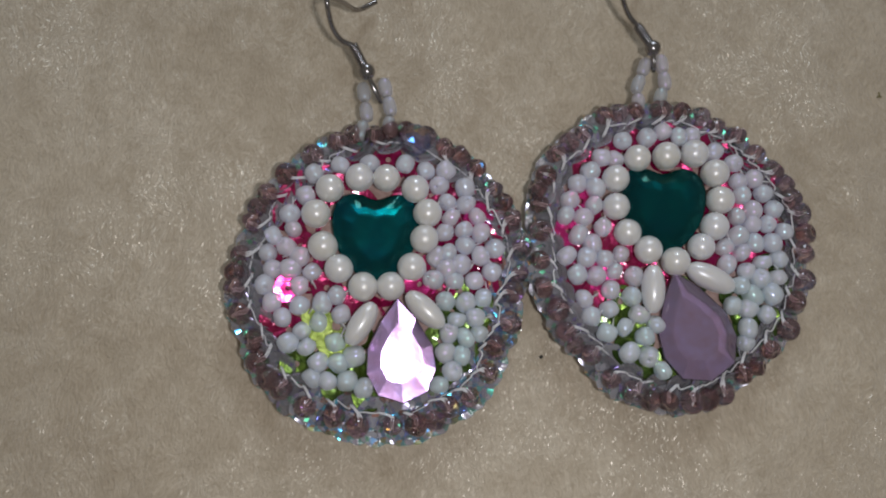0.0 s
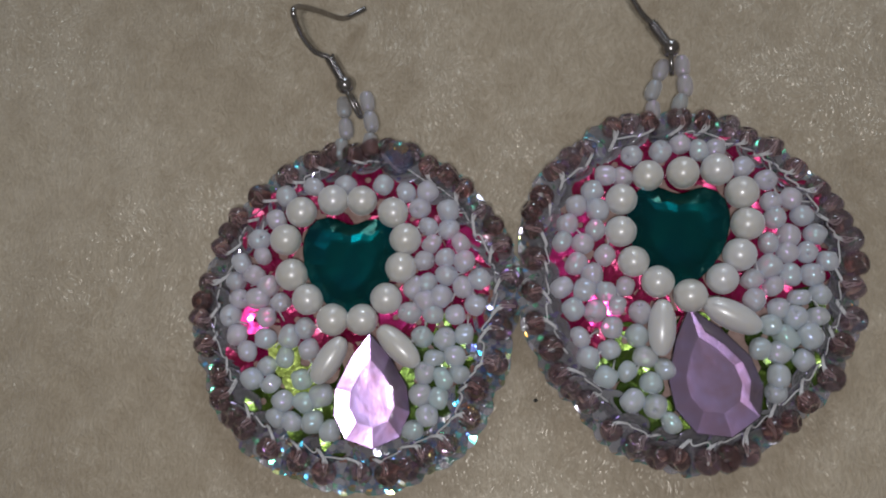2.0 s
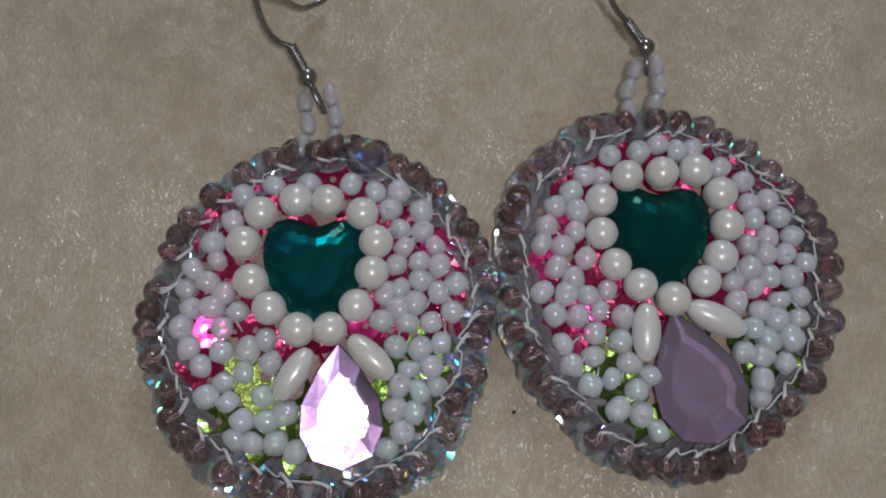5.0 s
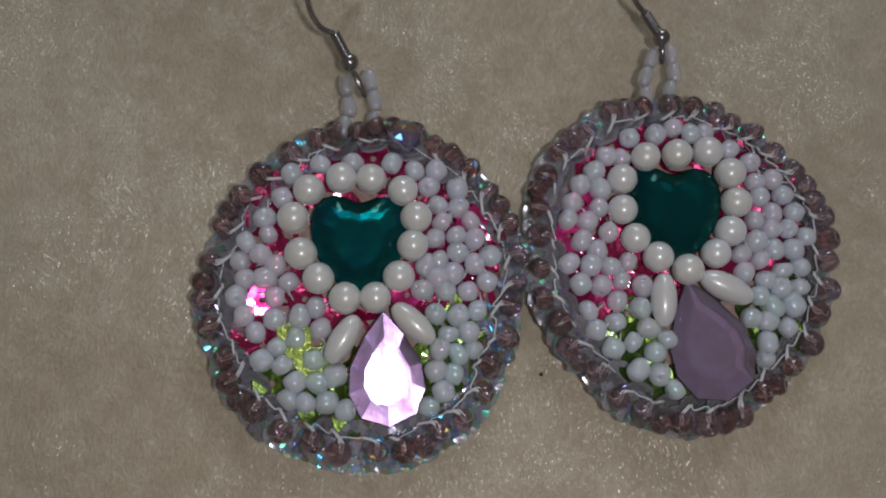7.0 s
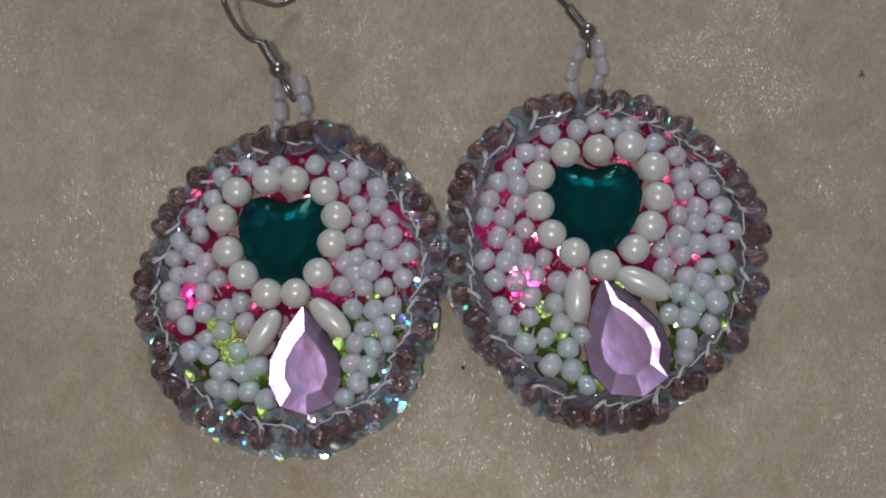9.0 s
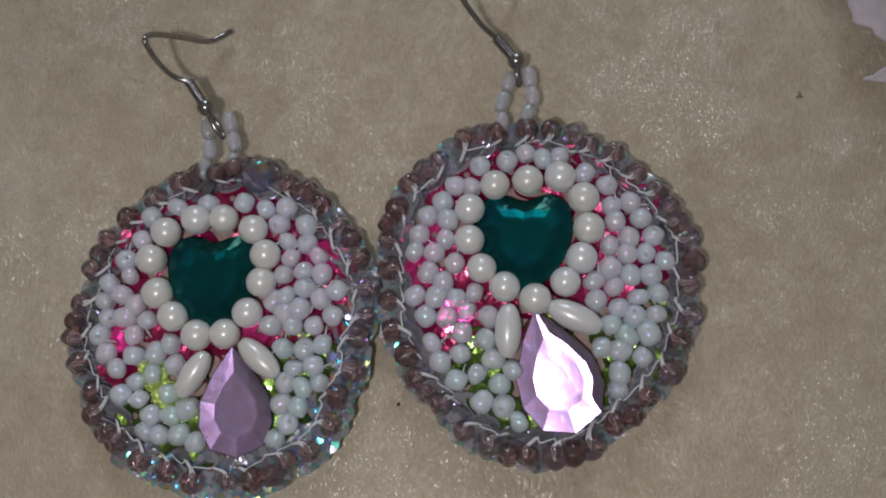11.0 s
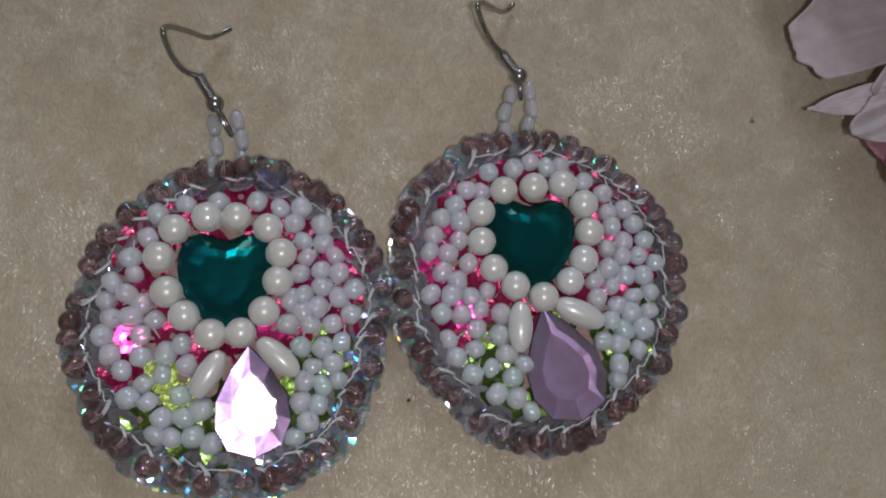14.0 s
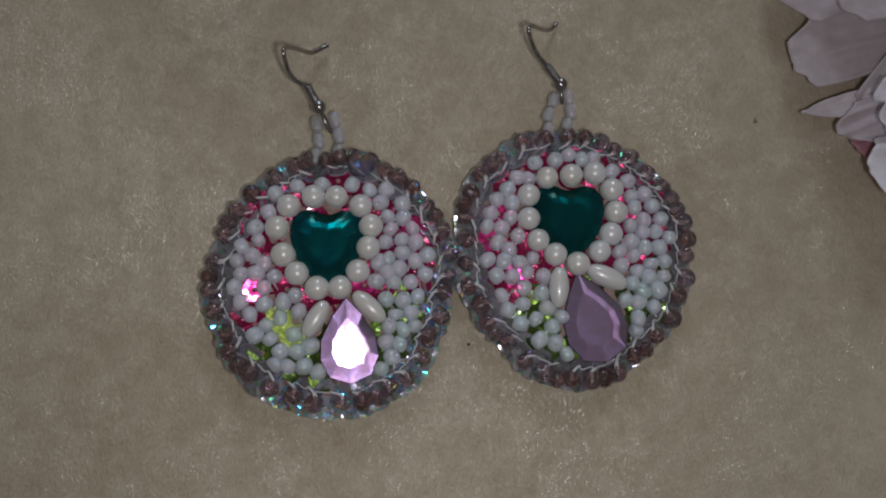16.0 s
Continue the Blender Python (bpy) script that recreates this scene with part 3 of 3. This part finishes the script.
            piece("thread", mesh_from("thread", tube(run, rng.uniform(0.06, 0.11), 6, 4), THREAD), earring)
    if faceted:
        bm = bmesh.new()
        bmesh.ops.create_icosphere(bm, subdivisions=2, radius=2.25)
        piece("faceted_bead", mesh_from("faceted_bead", bm, VIOLET, False), earring, mm(faceted[0], faceted[1], 4.2), "large faceted violet glass bead")
    # hanging loop and hook
    for i, (x, y) in enumerate(loop):
        ax, ay = loop[i - 1] if i % 3 else loop[i + 1]
        deg = math.degrees(math.atan2(y - ay, x - ax))
        piece("loop_bead", LOOP_BEAD, earring, mm(x, y, 4.1, 0, 90, deg))
    build_hook(earring, wire, ball, "bent steel eye of the hook")
    return earring


build_earring(
    "round beaded earring with a violet cut bead on its brown rim", (-7.20, 5.06),
    [[(-8.0, 14.5), (-4.6, 15.6), (-9.0, 11.4), (-10.9, 9.1), (-10.5, 7.1), (-12.9, 6.1), (-11.2, 4.7), (-0.8, 15.9), (3.9, 15.9)],
     [(-9.5, 3.4), (-12.8, 1.9), (-10.6, 1.9), (-7.9, 1.5), (-13.8, -0.2), (-9.4, -0.3), (-12.8, -2.4), (-9.4, -2.8), (-11.5, -4.3), (-6.4, -2.5), (-4.7, -1.5), (-4.1, -3.9)],
     [(6.6, 15.1), (9.2, 15.2), (8.3, 13.2), (11.7, 12.9), (9.4, 10.9), (11.9, 10.7), (9.9, 8.9), (13.3, 9.0), (9.1, 6.8), (11.6, 7.2), (13.8, 6.8), (11.8, 5.2), (9.5, 4.1), (15.6, 4.8), (13.8, 3.8), (11.2, 2.6), (9.4, 2.1), (15.2, 1.8), (12.9, 0.6), (10.3, 0.6), (7.6, 0.7), (8.1, 3.6)]],
    [[(-6.9, -4.9), (-10.6, -7.5), (-8.3, -8.0), (-4.8, -7.4), (-6.8, -9.9), (-4.3, -10.0), (-2.4, -9.2), (-5.6, -12.2), (-3.2, -12.2), (-1.1, -13.1)],
     [(9.2, -2.1), (11.8, -2.3), (14.0, -1.7), (10.6, -4.5), (13.0, -4.2), (9.6, -6.2), (11.7, -6.8), (9.2, -8.7), (11.2, -9.0), (10.0, -11.0)]],
    [(-5.9, 12.4), (-2.1, 13.9), (1.4, 13.9), (5.2, 12.5), (6.8, 9.3), (6.4, 5.9), (4.8, 2.2), (2.1, -0.3), (-1.4, -0.4), (-4.5, 1.9), (-6.6, 4.8), (-7.6, 9.0)],
    [(-1.5, -5.1, -31, 0.98), (6.5, -3.3, 47, 1.0)],
    (-0.2, 6.3, 11.4, 0, 0, 4), (3.0, -8.2, 9.1, 13.4, 4, 2.6, 5.0, 0.2),
    [(-5.1, 19.4), (-0.4, 20.3), (3.9, 20.9), (9.3, 18.5), (13.2, 15.8), (15.5, 13.0), (18.0, 9.0), (19.2, 5.3), (19.1, 1.7), (17.9, -0.9), (17.7, -4.9), (15.8, -7.8), (14.7, -11.4), (12.4, -14.1), (9.5, -15.4), (5.6, -17.7), (2.5, -17.7), (-1.6, -17.7), (-4.9, -16.5), (-8.3, -15.3), (-11.5, -13.0), (-14.3, -9.8), (-14.9, -7.3), (-17.1, -3.8), (-17.7, -0.8), (-17.0, 3.9), (-15.8, 7.8), (-14.2, 11.9), (-11.6, 14.7), (-8.3, 17.3)],
    [(-11.7, 0.1), (-6.1, -0.4), (-2.5, -2.7), (-9.6, 5.0), (-10.8, 11.5), (1.6, 17.0), (-2.2, 16.0), (5.7, 15.6), (7.4, 12.1), (9.5, 7.9), (11.2, 5.9), (13.3, 9.7), (15.9, 8.2), (13.6, 3.5), (15.8, 2.8), (8.5, -0.3), (5.8, 0.2), (-12.5, -4.0), (-10.8, -5.8), (-9.2, 13.2), (10.5, 13.6), (-12.2, 4.3), (-8.7, 8.0), (-8.3, 3.3), (-4.1, -2.3), (7.9, 5.8), (7.7, 2.3), (8.8, 10.4)],
    [(-9.7, -10.1), (-0.3, -10.9), (8.6, -7.1), (8.9, -10.8), (10.1, -3.1), (14.2, -3.6), (-2.6, -11.4)],
    [(-1.8, 26.2), (-1.4, 23.4), (-2.0, 20.8), (1.1, 26.9), (1.7, 24.3), (1.7, 21.5)],
    [(-3.2, 31.4, 7.4), (-4.7, 31.7, 8.2), (-5.7, 32.5, 10.0), (-6.1, 33.5, 12.4), (-6.2, 34.2, 13.3), (-6.2, 35.0, 12.9), (-5.7, 35.9, 11.4), (-4.6, 37.2, 7.8), (-3.1, 38.9, 2.6), (-1.7, 40.2, 1.2), (-0.4, 41.2, 0.8)],
    [(-1.4, 28.4, 6.0), (-3.2, 31.4, 7.4), (0.4, 24.9, 4.6)],
    (5.1, 19.6), [(-7.2, -4.9), (-5.0, -7.8)], [(-11.0, -0.5), (5.9, 0.1), (13.6, 9.0)], (4.7, 12.6), random.Random(4))
build_earring(
    "round beaded earring with brown glass rim and green heart", (33.07, 9.68),
    [[(-7.0, 15.3), (-3.7, 15.8), (-1.3, 16.7), (0.8, 15.9), (5.7, 13.9)],
     [(-10.1, 12.8), (-11.6, 10.8), (-13.5, 9.1), (-11.0, 8.6), (-14.5, 6.9), (-11.3, 6.2), (-15.1, 4.8), (-12.7, 4.6), (-10.2, 3.2), (-13.5, 2.2), (-11.6, 1.0), (-15.1, -0.6), (-12.5, -0.9), (-10.1, -1.0), (-7.9, -0.4), (-13.8, -3.1), (-11.3, -3.3), (-8.8, -2.6), (-6.2, -3.3), (-9.4, -5.1), (-13.0, -6.3), (-9.7, -7.6), (-12.1, -8.5)],
     [(8.3, 12.4), (8.8, 9.9), (11.0, 10.2), (9.1, 7.9), (12.1, 8.2), (13.5, 6.1), (10.6, 5.9), (8.3, 5.0), (10.3, 4.0), (12.5, 4.0), (14.7, 3.0), (8.2, 2.3), (10.6, 1.4), (13.0, 1.4), (6.3, 0.7), (8.6, 0.1), (6.5, -1.6)]],
    [[(-6.6, -6.0), (-5.8, -8.3), (-3.6, -9.6), (-7.8, -10.0), (-10.2, -10.7), (-5.1, -11.2), (-7.2, -13.2), (-4.7, -13.7), (-3.0, -15.5)],
     [(11.4, -1.2), (13.7, -0.8), (9.0, -2.5), (10.8, -3.5), (13.3, -3.3), (8.1, -4.4), (9.8, -5.7), (12.3, -5.5), (6.8, -7.1), (8.9, -7.5), (11.5, -8.2), (8.8, -10.0)]],
    [(-5.2, 12.7), (-1.2, 13.1), (2.7, 13.5), (5.4, 10.8), (5.9, 7.1), (4.9, 3.5), (2.9, 0.7), (-0.7, -1.3), (-4.3, 0.2), (-7.0, 2.5), (-8.4, 6.0), (-8.3, 9.8)],
    [(-4.0, -5.0, -3, 1.02), (3.8, -3.5, 65, 1.08)],
    (-1.5, 5.8, 11.7, -2, 0, -4), (1.8, -9.5, 10.2, 15.2, 17, 0.8, -5.8, 0.6),
    [(-9.1, 19.0), (-12.2, 16.4), (-15.8, 13.5), (-17.6, 10.5), (-18.6, 6.3), (-18.3, 2.8), (-18.5, -1.1), (-18.2, -4.6), (-16.4, -7.7), (-15.1, -10.6), (-11.9, -13.4), (-9.5, -16.7), (-6.4, -18.3), (-2.3, -19.5), (1.0, -19.4), (5.2, -18.3), (8.1, -16.0), (11.9, -12.9), (14.7, -9.9), (16.2, -6.5), (17.6, -3.3), (17.6, 0.4), (17.9, 5.7), (16.7, 7.9), (14.4, 11.8), (12.1, 14.1), (9.6, 16.7), (6.5, 17.9), (2.0, 19.8), (-1.0, 20.1), (-4.7, 19.6)],
    [(-7.8, -3.6), (-8.7, 14.6), (-12.0, 12.2), (-12.9, 7.1), (-14.6, 2.8), (-9.6, 2.2), (-12.4, 0.9), (-13.6, -3.4), (-11.0, -5.5), (-7.9, -3.2), (-6.5, -0.8), (-0.6, 16.6), (4.2, 16.1), (7.3, 14.2), (10.1, 11.7), (10.9, 9.3), (8.7, 6.6), (6.9, 2.5), (6.2, -0.4), (9.2, -0.6), (12.5, 4.5), (-15.2, 6.4), (12.8, 10.7), (-5.7, 16.0), (-12.3, -7.5), (-9.6, 5.2), (-8.2, 0.6), (-4.7, -2.2), (7.8, 10.7), (7.9, 5.8), (7.5, 3.4), (5.2, -0.5)],
    [(-7.8, -6.5), (-10.1, -9.7), (-5.6, -11.3), (-6.9, -12.9), (-2.1, -14.6), (6.7, -9.6), (7.8, -5.7), (10.7, -4.7), (12.1, -9.0), (13.7, -4.6), (-6.1, -9.2)],
    [(-3.1, 26.4), (-4.1, 23.8), (-4.2, 21.1), (-0.6, 26.9), (-0.3, 24.4), (-1.0, 22.0)],
    [(-4.7, 31.3, 6.6), (-6.1, 32.2, 7.6), (-7.4, 33.1, 9.4), (-8.5, 33.9, 11.6), (-8.9, 34.6, 12.5), (-8.6, 35.4, 12.0), (-7.6, 36.2, 10.6), (-5.9, 37.4, 7.4), (-3.5, 39.4, 2.6), (-2.2, 40.5, 1.2), (-1.3, 41.6, 0.8)],
    [(-2.2, 28.7, 5.3), (-4.7, 31.3, 6.6), (-1.9, 25.9, 4.4)],
    None, [], [(-10.4, -3.1), (-12.8, 6.9), (-14.6, 2.9)], None, random.Random(9))


# ---- the silk flower ----
def build_petal(flower, root, tip, width, curl, seed, cup=2.0, frill=0.8, blunt=0.1, mat=PETAL, base=0.25):
    """A thin frilled petal from root to tip, lifted by curl at its edge."""
    root, tip = Vector(root), Vector(tip)
    along = tip - root
    across = Vector((0, 0, 1)).cross(along).normalized()
    bm = bmesh.new()
    nu, nv = 36, 40
    grid = []
    for i in range(nu + 1):
        u = i / nu
        row = []
        for j in range(nv + 1):
            v = 2 * j / nv - 1
            wide = width * (base + (1 - base) * math.sin(min(1.0, u * 1.15) * math.pi / 2)) * 0.5
            end = 1 - blunt * v * v + 0.045 * noise.noise((v * 1.9, seed, 0.5)) + 0.008 * noise.noise((v * 6, seed, 2.5))
            p = root + along * (u * end) + across * (wide * v * (1 + 0.06 * noise.noise((u * 5, seed, 1.5))))
            edge = max(abs(v), u) ** 4
            p.z += curl * u * u + cup * v * v * u + frill * edge * noise.noise((v * 2.6 + seed, u * 2.2, seed)) * 2 + min(0.35, width * 0.02) * noise.noise((u * 6, v * 5, seed + 9))
            row.append(bm.verts.new(p))
        grid.append(row)
    for i in range(nu):
        for j in range(nv):
            bm.faces.new((grid[i][j], grid[i + 1][j], grid[i + 1][j + 1], grid[i][j + 1]))
    ob = piece("petal", mesh_from("petal", bm, mat), flower)
    ob.modifiers.new("thickness", "SOLIDIFY").thickness = 0.00025


def build_flower():
    flower = new("silk_flower")
    tagged(flower, "pale blush white silk flower lying on the cloth", "artificial flower")
    # the low outer ring
    build_petal(flower, (112, 54, 6), (72.7, 44.3, 4.0), 12, 0.3, 1.0, 0.8, 0.5, 0.07)
    build_petal(flower, (108, 74, 7), (70.0, 55.6, 4.5), 16, 0.6, 2.0, 1.0, 0.6, 0.10)
    build_petal(flower, (112, 66.5, 7), (83.2, 33.0, 6.0), 8.0, 0.4, 4.0, 0.8, 0.5, 0.05)
    build_petal(flower, (72.8, 34.5, 4.6), (86.0, 36.2, 6.4), 5.0, 0.2, 8.0, 0.3, 0.2, 0.05, PETAL, 0.02)
    build_petal(flower, (112, 42, 8), (77.9, 30.6, 6.8), 7.0, 0.4, 7.0, 0.6, 0.5, 0.10)
    # the raised inner ring, with the pink throat under it
    build_petal(flower, (112, 60, 10), (77.0, 54.0, 10), 14, 0.8, 3.0, 1.0, 0.7, 0.10)
    build_petal(flower, (112, 38, 6), (81.0, 28.5, 4.6), 12, 0.3, 9.0, 0.6, 0.4, 0.12, THROAT)
    # these two ruffles wear the paler, painted-lit silk
    build_petal(flower, (112, 38, 10), (80.6, 31.5, 13), 11, 1.0, 5.0, -1.5, 1.4, 0.08, LIT_PETAL)
    build_petal(flower, (112, 26, 9), (80.0, 22.5, 10), 12, 0.8, 6.0, 1.0, 1.4, 0.10, LIT_PETAL)
    bm = bmesh.new()
    bmesh.ops.create_uvsphere(bm, u_segments=20, v_segments=12, radius=7)
    for v in bm.verts:
        v.co += v.normal * 0.8 * noise.noise(v.co * 0.5)
        v.co.z = v.co.z * 0.8
    piece("flower_heart", mesh_from("flower_heart", bm, PETAL), flower, mm(112, 50, 6))


build_flower()


# ---- lint on the cloth ----
def build_lint(name, label, spot, points, radius, mat):
    z = cloth_height(*spot)
    bm = tube(points, radius, 5, 3)
    ob = new(name, mesh_from(name, bm, mat))
    ob.matrix_basis = mm(spot[0], spot[1], z + radius * 0.6)
    tagged(ob, label, "lint")


build_lint("lint", "tiny black speck of lint on the cloth", (15.3, -4.0), [(-0.15, -0.1, 0), (0, 0, 0.05), (0.15, 0.1, 0)], 0.2, LINT)
build_lint("lint", "tiny olive plant fibre on the cloth", (67.1, 34.6), [(-0.35, -0.3, 0), (0.05, -0.1, 0.08), (0.3, -0.25, 0), (0.05, -0.1, 0.08), (0.05, 0.5, 0)], 0.12, CHAFF)
